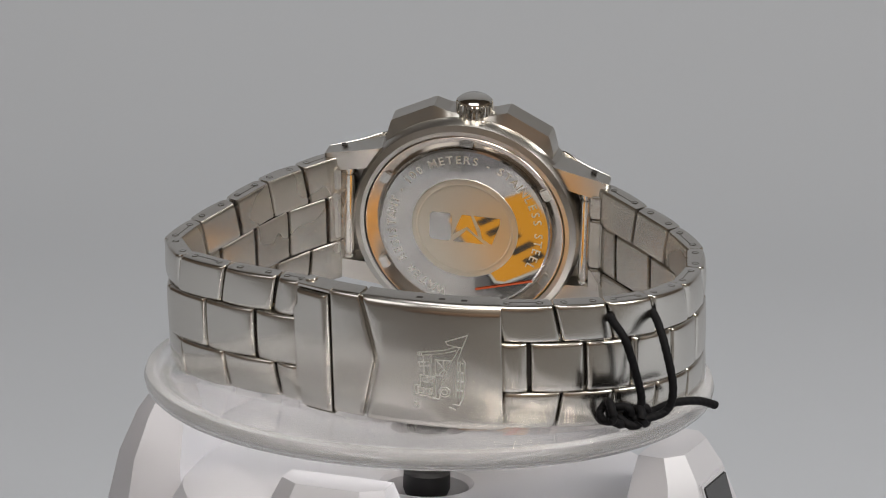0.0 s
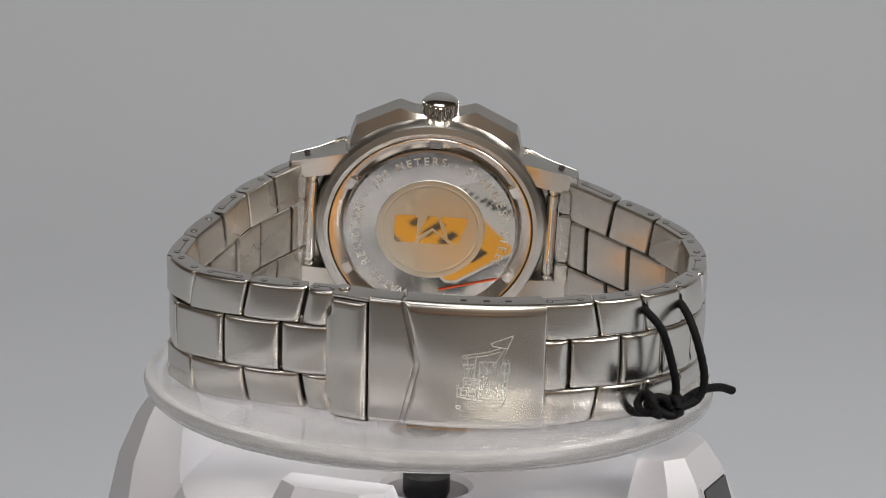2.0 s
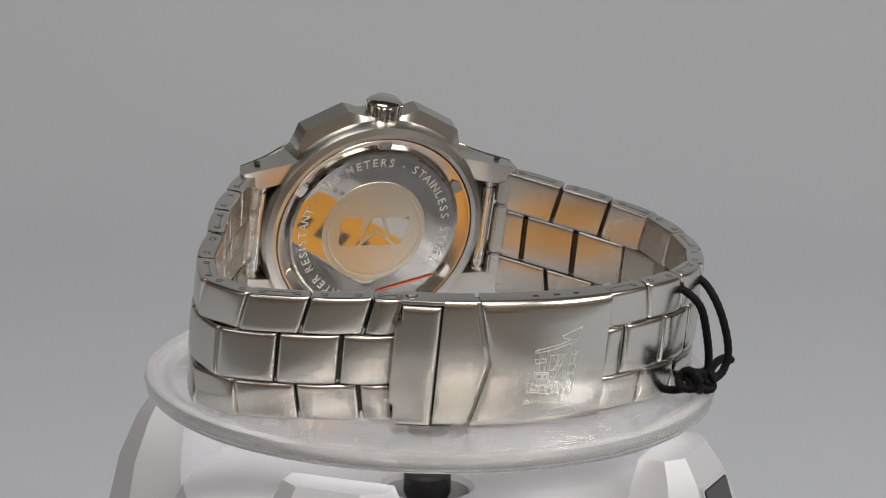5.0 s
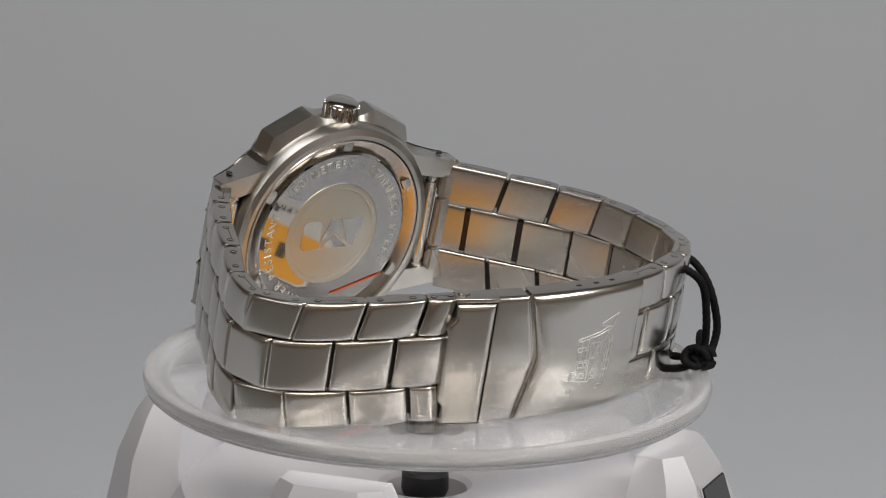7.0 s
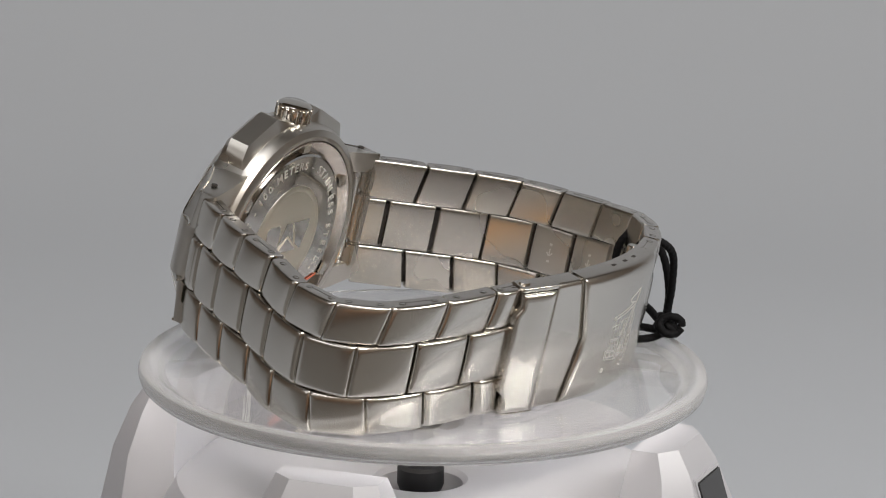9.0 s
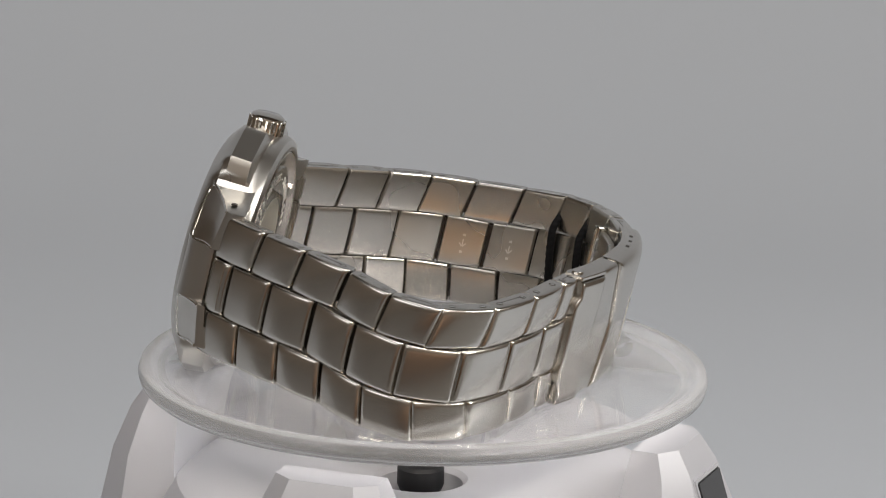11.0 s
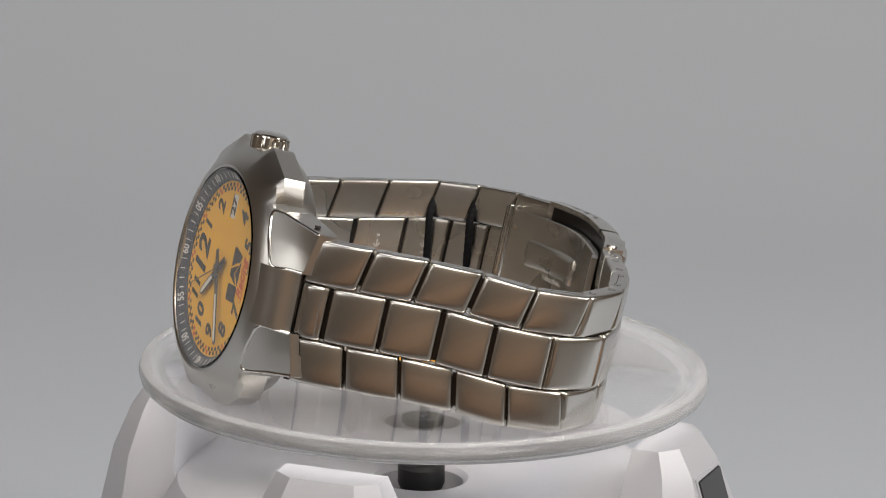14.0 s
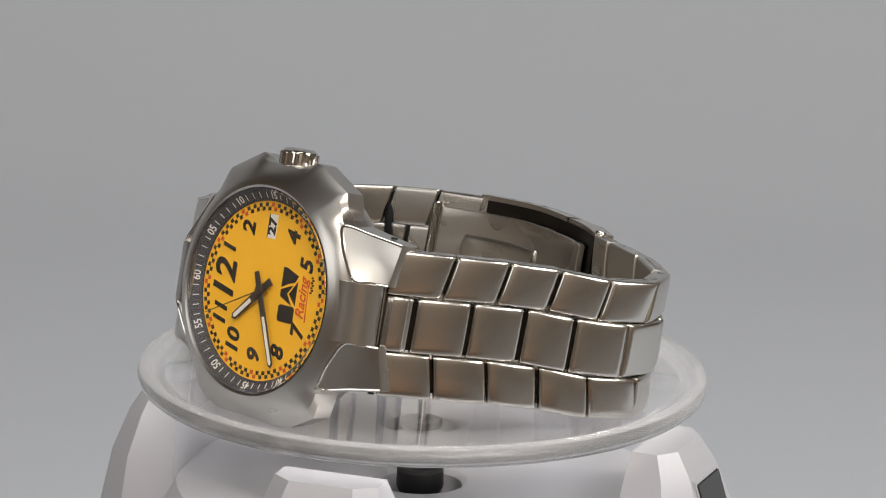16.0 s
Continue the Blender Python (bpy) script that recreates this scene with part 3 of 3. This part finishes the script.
def on_loop(s):
    """Place on the outer face at arc length s, and the frame there: along, outward, up."""
    p = Vector([float(np.interp(s, ARC, CURVE[:, k])) for k in range(3)])
    q = Vector([float(np.interp(s + 1.5, ARC, CURVE[:, k])) for k in range(3)])
    r = Vector([float(np.interp(s - 1.5, ARC, CURVE[:, k])) for k in range(3)])
    return p, (q - r).normalized()


def loop_frame(p, along):
    along = along.normalized()
    out = along.cross(UP).normalized()
    m = Matrix((along, out, UP)).transposed().to_4x4()
    m.translation = p
    return m


def arc_at(x, y):
    return float(ARC[np.argmin((CURVE[:, 0] - x) ** 2 + (CURVE[:, 1] - y) ** 2)])


S_LEFT, S_FLAP, S_COVER, S_RIGHT = 0.0, arc_at(-16.0, -24.2), arc_at(17.6, -28.8), float(ARC[-1])


def chord(s0, s1):
    a, b = on_loop(s0)[0], on_loop(s1)[0]
    return loop_frame((a + b) / 2, b - a), (b - a).length


def taper(s):
    """Height of an outer link: it narrows from the lugs to the clasp."""
    d = min(max(s, 0) / S_FLAP, max(S_RIGHT - s, 0) / (S_RIGHT - S_COVER))
    return 6.9 - 0.8 * min(1, max(0, d))


def bend(a, b):
    """How far the inner edges of a link must draw in on a curve of the loop."""
    p, q = on_loop(a)[1], on_loop(b)[1]
    turn = p.x * q.y - p.y * q.x
    return 0.1 + THICK * 0.5 * min(0.4, max(0.0, turn))


def link(m, length, height, tuck, skew=0.0, name="link", parent=None):
    """One solid link: softly domed outside, long rounded ends, narrow polished edges; skew leans its ends."""
    half = length / 2
    end = [(0, -1.3), (0, -0.8), (0.06, -0.5), (0.2, -0.28), (0.42, -0.14), (0.8, -0.04), (half * 0.45, 0.09), (half * 0.72, 0.17)]
    prof = [(-half + x, y) for x, y in end] + [(0, 0.2)] + [(half - x, y) for x, y in reversed(end)]
    prof += [(half - 0.75 * tuck, -2.75), (half - tuck - 0.1, -THICK), (-half + tuck + 0.1, -THICK), (-half + 0.75 * tuck, -2.75)]
    n, top = len(prof), 2 * len(end) + 1
    cuts = [(0, 0.5), (0.12, 0.27), (0.3, 0.13), (0.6, 0.06), (1.1, 0.02), (height * 0.3, -0.03)]
    levels = [(-height / 2 + e, d) for e, d in cuts] + [(0, -0.05)] + [(height / 2 - e, d) for e, d in reversed(cuts)]
    bm = bmesh.new()
    rings = []
    for z, d in levels:
        rings.append([bm.verts.new((x + skew * z, y - (d if 0 < i < top - 1 else -0.5 * d if y < -2 else 0), z)) for i, (x, y) in enumerate(prof)])
    for a, b in zip(rings, rings[1:]):
        for i in range(n):
            f = bm.faces.new((a[i], a[(i + 1) % n], b[(i + 1) % n], b[i]))
            rim = i in (1, 2, top - 4, top - 3)
            f.material_index = 1 if i >= top else 2 if rim else 0
    bm.faces.new(rings[0][::-1])
    bm.faces.new(rings[-1])
    bm.transform(m)
    return wpart(name, bm, (BRUSHED, INNER, POLISHED), parent=parent, sharp=30)


def pin_head(m, x, z, parent):
    mm = m @ Matrix.Translation((x, -1.5, z))
    wpart("pin", lathe([(0, 0.06), (0.3, 0.06), (0.36, 0.03), (0.42, 0.0), (0.42, -0.2), (0, -0.2)], 12, mm), POLISHED, parent=parent)
    wpart("pin_seat", lathe([(0.42, 0.02), (0.55, 0.02), (0.55, -0.2), (0.42, -0.2)], 12, mm, closed=True), BLACK, parent=parent)


def links(outer, middle, way, mark):
    """Three rows of links between the joints given as arc lengths; way points to the clasp, towards which the outer ends lean."""
    for i, (a, b) in enumerate(zip(outer, outer[1:])):
        a, b = sorted((a, b))
        m, l = chord(a, b)
        h = taper((a + b) / 2)
        for side in (1, -1):
            lean = way * side * 0.19
            ob = link(m @ Matrix.Translation((0, 0, side * (4.25 + h / 2))), l - 0.42, h - 0.1, bend(a, b), lean)
            if side > 0:
                off = lean * h / 2
                pin_head(m, off - way * l * 0.27, 4.25 + h - 0.06, ob)
                pin_head(m, off + way * l * 0.27, 4.25 + h - 0.06, ob)
                if i % 2 == 0:
                    wpart("split_line", block(m @ Matrix.Translation((off, -1.75, 4.25 + h - 0.06)), l * 0.5, 0.09, 0.09, 0.02, 1), BLACK, parent=ob)
    # hinge bars in the joints; the shade between links is in their dark colour
    for s in outer[1:-1]:
        p, al = on_loop(s)
        m = loop_frame(p, al)
        h = taper(s)
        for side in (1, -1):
            wpart("hinge_bar", block(m @ Matrix.Translation((0, -1.9, side * (4.2 + h / 2))), 1.5, 1.3, h - 0.9, 0.4), GAP_SHADE_STEEL)
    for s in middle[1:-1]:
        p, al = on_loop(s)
        wpart("hinge_bar", block(loop_frame(p, al) @ Matrix.Translation((0, -1.8, 0)), 1.7, 1.4, 7.9, 0.4), GAP_SHADE_STEEL)
    for i, (a, b) in enumerate(zip(middle, middle[1:])):
        a, b = sorted((a, b))
        m, l = chord(a, b)
        ob = link(m @ Matrix.Translation((0, 0.12, 0)), l - 0.55, 8.3, bend(a, b), name="middle_link")
        if i in mark:
            # arrow stamped inside, along the band
            for x, z, w, hh, rot in ((0, -0.1, 1.3, 0.22, 90), (0.3, -0.45, 0.8, 0.22, -50), (-0.3, -0.45, 0.8, 0.22, -130), (0, 1.3, 0.5, 0.4, 0), (0, -1.7, 0.5, 0.4, 0)):
                wpart("stamped_mark", block(m @ Matrix.Translation((x, -THICK + 0.1, z)) @ Matrix.Rotation(radians(rot), 4, "Y"), w, 0.1, hh, 0.02, 1), PALE_STEEL, parent=ob)


# joints, as lengths along the loop from either pair of lugs to the clasp
links((0.5, 9.1, 17.6, 25.8, 33.9, 42.7, 51.9, 61.8, 71.4, S_FLAP + 1.4), (-0.2, 4.7, 13.4, 21.9, 29.8, 38.7, 48.1, 58.0, 67.7, S_FLAP + 1.2), 1, ())
links((189.6, 179.9, 171.3, 162.4, 153.9, 144.8, 135.3, 127.0, 118.4, S_COVER - 0.4), (190.4, 184.9, 176.1, 166.7, 157.4, 148.9, 139.5, 130.7, 122.7, 113.9, S_COVER - 0.8), -1, (4, 5, 6))


# ---- clasp ----
def slab(sl, sr, u0, u1, out0, out1, name, mat, label="", parent=None, left=(0.3, 0.25), right=(0.3, 0.25), ends=(0.3, 0.25), nu=9, ns=14):
    """A curved plate along the loop, between the edges sl(u) and sr(u); each edge is rounded over a width and a depth."""
    def steps(a, b, ra, rb, n):
        lo = [a + ra * k for k in (0, 0.06, 0.2, 0.45)]
        hi = [b - rb * k for k in (0.45, 0.2, 0.06, 0)]
        return lo + list(np.linspace(a + ra, b - rb, n)) + hi
    def drop(d, edge):
        w, depth = edge
        return depth * (1 - math.sqrt(max(0, 1 - max(0, (w - d) / w) ** 2)))
    top, low, way = [], [], 1 if out1 > out0 else -1
    for u in steps(u0, u1, ends[0], ends[0], nu):
        a, b = sl(u), sr(u)
        rt, rl = [], []
        for s in steps(a, b, left[0], right[0], ns):
            p, al = on_loop(s)
            m = loop_frame(p, al)
            e = max(drop(s - a, left), drop(b - s, right), drop(min(u - u0, u1 - u), ends))
            rt.append(tuple(m @ Vector((0, out1 - way * e, u))))
            rl.append(tuple(m @ Vector((0, out0, u))))
        top.append(rt)
        low.append(rl)
    return wpart(name, grid_solid(top, low), mat, label, parent, sharp=42)


def clasp():
    s = lambda x, y: arc_at(x, y)
    vt, vm, f1, f0 = s(-4.0, -28.9), s(-2.0, -29.4), s(-9.2, -27.5), s(-15.6, -24.4)
    vee = lambda u: vm + (vt - vm) * abs(u) / 10.7
    low, high = -10.6, 10.7
    # body coloured near black, so the seams round flap and cover look shaded
    under = slab(lambda u: f0 + 0.6, lambda u: S_COVER - 1.5, low + 0.8, high - 0.8, -2.9, -0.9, "clasp_body", GAP_SHADE_STEEL, "folded steel clasp under the cover")
    slab(lambda u: vee(u) + 0.45, lambda u: S_COVER, low, high, -2.8, 0.95, "cover", BRUSHED, "brushed curved clasp cover", under, (0.9, 0.8), (0.35, 0.3), (1.7, 1.25))
    slab(lambda u: vee(u) - 0.6, lambda u: vee(u) + 0.7, low + 0.4, high - 0.4, -1.9, -0.35, "groove", POLISHED, "polished pointed groove", under, nu=13, ns=4)
    slab(lambda u: f1 + 0.35, lambda u: vee(u) - 0.25, low + 0.1, high - 0.1, -2.8, 0.45, "catch_plate", BRUSHED, "brushed plate with a pointed edge", under, (0.25, 0.2), (0.3, 0.35), (0.9, 0.8))
    slab(lambda u: f0 + 0.85 - 0.9 / (1 + math.exp((abs(u) - 6.9) * 7)), lambda u: f1 + 0.1, low + 0.2, high - 0.9, -1.6, 1.15, "safety_flap", BRUSHED, "raised safety flap", under, (0.6, 0.5), (0.9, 0.9), (0.8, 0.8), nu=31)
    slab(lambda u: f0 + 0.7, lambda u: f1 + 0.5, high - 0.75, high - 0.1, -2.8, 0.5, "frame_strip", BRUSHED, "thin steel strip over the flap", under, ends=(0.15, 0.15), nu=3)
    slab(lambda u: f0 + 1.5, lambda u: f1 + 0.5, low - 0.1, low + 0.1, -2.8, 0.6, "frame_strip", BRUSHED, "thin steel strip under the flap", under, ends=(0.05, 0.05), nu=3)
    # stamped words inside the blade
    p, al = on_loop(s(9.0, -30.2))
    m = loop_frame(p, al) @ Matrix.Translation((0, -4.38, -1.5)) @ Matrix.Rotation(radians(90), 4, "X") @ Matrix.Rotation(radians(180), 4, "Z")
    wpart("stamped_words", glyphs("STAINLESS STEEL", 1.0, m @ Matrix.Rotation(radians(180), 4, "X") @ Matrix.Rotation(radians(0), 4, "Z"), 0.06), PALE_STEEL, parent=under)
    # top flange with three adjusting slots
    for x in (5.2, 8.6, 12.0):
        p, al = on_loop(s(x, -30.2))
        m = loop_frame(p, al)
        wpart("slot", block(m @ Matrix.Translation((0, -1.3, 10.68)), 1.0, 0.6, 0.12, 0.05, 1), BLACK, parent=under)
    p, al = on_loop(s(-13.5, -25.5))
    m = loop_frame(p, al) @ Matrix.Translation((0, -1.5, 10.2))
    wpart("hinge_pin", lathe([(0, 0.7), (0.8, 0.7), (1.0, 0.4), (1.0, -1.5), (0, -1.5)], 20, m), POLISHED, parent=under)
    # folding blades inside
    slab(lambda u: f0 + 3, lambda u: S_COVER + 7.5, -7.9, 7.9, -3.3, -4.3, "blade", INNER, "folded inner blade", under, ns=26)
    slab(lambda u: s(0.5, -30) + 0.12 * (u - 1.6) ** 2, lambda u: S_COVER + 1.5 - 0.12 * (u - 1.6) ** 2, -0.6, 3.8, -4.2, -4.95, "rib", INNER, "pressed rib of the blade", under, (2.0, 0.6), (2.0, 0.6), (1.2, 0.6), nu=7)
    p, al = on_loop(S_COVER + 7.5)
    m = loop_frame(p, al) @ Matrix.Translation((0, -4.0, 0))
    wpart("hinge_tube", lathe([(0, 8.6), (0.9, 8.6), (1.05, 8.4), (1.05, -8.4), (0.9, -8.6), (0, -8.6)], 20, m), POLISHED, parent=under)
    # engraved drawing of a machine on the cover: thin pale lines, along and up in millimetres
    boom = [[(4.0, 6.5), (0.7, 5.2), (1.0, 4.7), (3.2, 4.3), (4.0, 6.5)], [(-3.3, 3.0), (0.3, 3.7), (2.4, 4.5)], [(-3.2, 2.5), (0.1, 3.1), (2.2, 3.8)], [(-3.3, 3.0), (-3.2, 2.5)], [(3.5, 5.2), (2.5, 2.3), (2.1, -4.1)], [(2.7, 4.1), (1.6, 2.0), (0.0, -2.1), (-0.3, -3.3)]]
    frame_lines = [[(3.3, 2.3), (3.6, 1.8), (3.2, -4.1), (2.6, -5.5), (1.6, -5.4)], [(2.9, 2.0), (2.6, -4.1)], [(2.5, 1.8), (3.3, 1.7)], [(2.4, 0.2), (3.3, 0.1)], [(2.3, -1.4), (3.3, -1.4)], [(2.2, -2.9), (3.2, -3.0)]]
    house = [[(-4.1, -2.6), (-4.1, -4.1), (-0.4, -4.7), (0.0, -2.1)], [(-4.1, -2.6), (-3.2, -2.6), (-3.2, -0.8), (-0.9, -1.0), (-0.9, -4.6)], [(-2.9, -1.2), (-2.0, -1.2), (-2.0, -2.0), (-2.9, -1.9), (-2.9, -1.2)], [(-1.8, -1.2), (-1.2, -1.3), (-1.2, -2.0), (-1.8, -2.0), (-1.8, -1.2)], [(-3.6, -2.9), (-2.7, -3.0), (-2.7, -3.9), (-3.6, -3.8), (-3.6, -2.9)], [(-2.4, -3.0), (-1.4, -3.1), (-1.4, -4.0), (-2.4, -3.9), (-2.4, -3.0)]]
    stack = [[(-3.4, 1.4), (-1.8, 1.5), (-1.7, 0.9), (-3.2, 0.7), (-3.4, 1.4)], [(-2.7, 2.5), (-2.5, -0.6)], [(-1.4, 2.7), (-1.7, -0.7)], [(-0.9, 2.0), (1.5, 2.0)], [(-0.9, 2.0), (-0.9, -0.6), (0.3, -0.6)], [(-0.6, 1.8), (1.0, -0.3)], [(0.3, 2.0), (0.3, -0.6)], [(1.2, 1.8), (-0.3, -0.4)], [(1.1, -5.9), (2.0, -6.3)]]
    rounds = [(0.4, -3.4, 0.86), (0.4, -3.4, 0.45), (-3.9, -5.9, 0.33), (-3.2, 2.75, 0.3)]
    wheels = [[(x + r * math.cos(q), z + r * math.sin(q)) for q in np.linspace(0, 2 * math.pi, 13)] for x, z, r in rounds]
    middle = s(8.4, -30.3)
    for line in boom + frame_lines + house + stack + wheels:
        pieces = []
        for (x0, z0), (x1, z1) in zip(line, line[1:]):
            pp, aa = on_loop(middle + (x0 + x1) / 2)
            mm = loop_frame(pp, aa) @ Matrix.Translation((0, 0.955, (z0 + z1) / 2 - 0.5)) @ Matrix.Rotation(-math.atan2(z1 - z0, x1 - x0), 4, "Y")
            pieces.append(block(mm, math.hypot(x1 - x0, z1 - z0) + 0.08, 0.05, 0.15, 0.01, 1))
        wpart("engraved_line", join(*pieces), PALE_STEEL, parent=under)


clasp()


# ---- hang tag lying on the plate inside the loop ----
def hang_tag():
    tag = tagged(new("hang_tag"), "white card hang tag printed with an orange diamond", "hang tag")
    part("card", prism([(-9.4, 3.2), (2.2, -5.9), (9.0, -8.6), (17.5, 1.0), (15.0, 10.6), (3.8, 19.8), (2.0, 19.6)], 59.15, 59.5), CARD, tag, drop=PLATE_TOP)
    part("print_field", prism([(-8.9, 2.7), (2.0, -5.3), (3.2, -5.1), (13.4, 9.9), (13.2, 11.3), (3.6, 19.2), (2.2, 19.0), (-8.9, 4.0)], 59.45, 59.54), TAG_ORANGE, tag, "orange printed diamond", drop=PLATE_TOP)
    for k in range(5):
        m = Matrix.Translation((-2.6 + 2.5 * k, 2.8 + 2.4 * k, 59.54)) @ Matrix.Rotation(radians(44), 4, "Z")
        part("print_bar", bar(m, 1.6, 4.6 if k % 2 else 3.8, 0.06), TAG_BLACK, tag, drop=PLATE_TOP)
    for k, w in enumerate((7.0, 5.0, 6.4)):
        m = Matrix.Translation((8.6 + 2.0 * k, -3.9 + 2.6 * k, 59.52)) @ Matrix.Rotation(radians(44), 4, "Z") @ Matrix.Translation((0, 1.2 - 1.2 * k, 0))
        for q in range(6):
            part("print_bar", bar(m @ Matrix.Translation((-w / 2 + q * w / 5, 0, 0)), 0.5 + 0.25 * (q % 2), 1.0, 0.06), TAG_BLACK, tag, drop=PLATE_TOP)
    return tag


tag = hang_tag()


# ---- black cord tied round the bracelet ----
def tie_cord():
    cord = tagged(new("tie_cord"), "black braided cord knotted round the steel bracelet", "cord")
    one = [(34.6, -25.0, 62.0), (32.2, -22.8, 60.9), (30.6, -19.4, 61.2), (30.2, -19.4, 66), (30.0, -19.6, 71), (30.6, -20.2, 75.0), (32.0, -22.2, 77.4), (33.8, -24.3, 76.6), (35.6, -24.9, 74.2), (37.2, -24.0, 69.0), (38.0, -23.0, 64.6), (37.0, -23.4, 62.0)]
    two = [(36.5, -22.8, 61.2), (37.6, -18.6, 60.9), (35.6, -14.2, 61.2), (35.2, -14.2, 66), (35.0, -14.4, 71), (35.6, -14.9, 75.0), (37.6, -16.8, 77.2), (39.2, -18.6, 76.2), (41.0, -20.2, 72.2), (42.4, -20.6, 66.4), (41.6, -20.8, 62.8), (38.6, -22.6, 61.6)]
    tail = [(36.0, -24.4, 63.0), (38.6, -21.2, 62.2), (41.8, -17.2, 62.9), (45.2, -13.4, 62.5), (47.6, -10.6, 61.2)]
    for name, pts in (("strand", one), ("strand", two), ("loose_end", tail)):
        part(name, tube(catmull(pts, 22), 0.64, 16, braid=0.11), CORD, cord, drop=PLATE_TOP)
    def ring(c, r, rx, rz, h=0.0):
        m = pose(*c, rx, 0, rz)
        pts = [tuple(m @ Vector((r * math.cos(q), r * 0.8 * math.sin(q), h * math.sin(2 * q)))) for q in np.linspace(0, 5.9, 56)]
        part("knot_turn", tube(pts, 0.66, 16, braid=0.11), CORD, cord, drop=PLATE_TOP)
    ring((35.2, -25.2, 62.7), 1.7, 70, 35, 0.5)
    ring((36.6, -24.0, 62.3), 1.9, 30, -20, 0.6)
    ring((33.4, -26.2, 63.4), 1.8, 80, -50, 0.3)
    ring((38.0, -22.6, 62.1), 1.6, 50, 60, 0.5)
    return cord


cord = tie_cord()


# ---- motion ----
def motions():
    rows = [(t, pose(0, 0, PLATE_TOP / 1000, 0, 0, a)) for t, a in TURN]
    for thing in (watch, plate, tag, cord):
        walk(thing, rows)


motions()
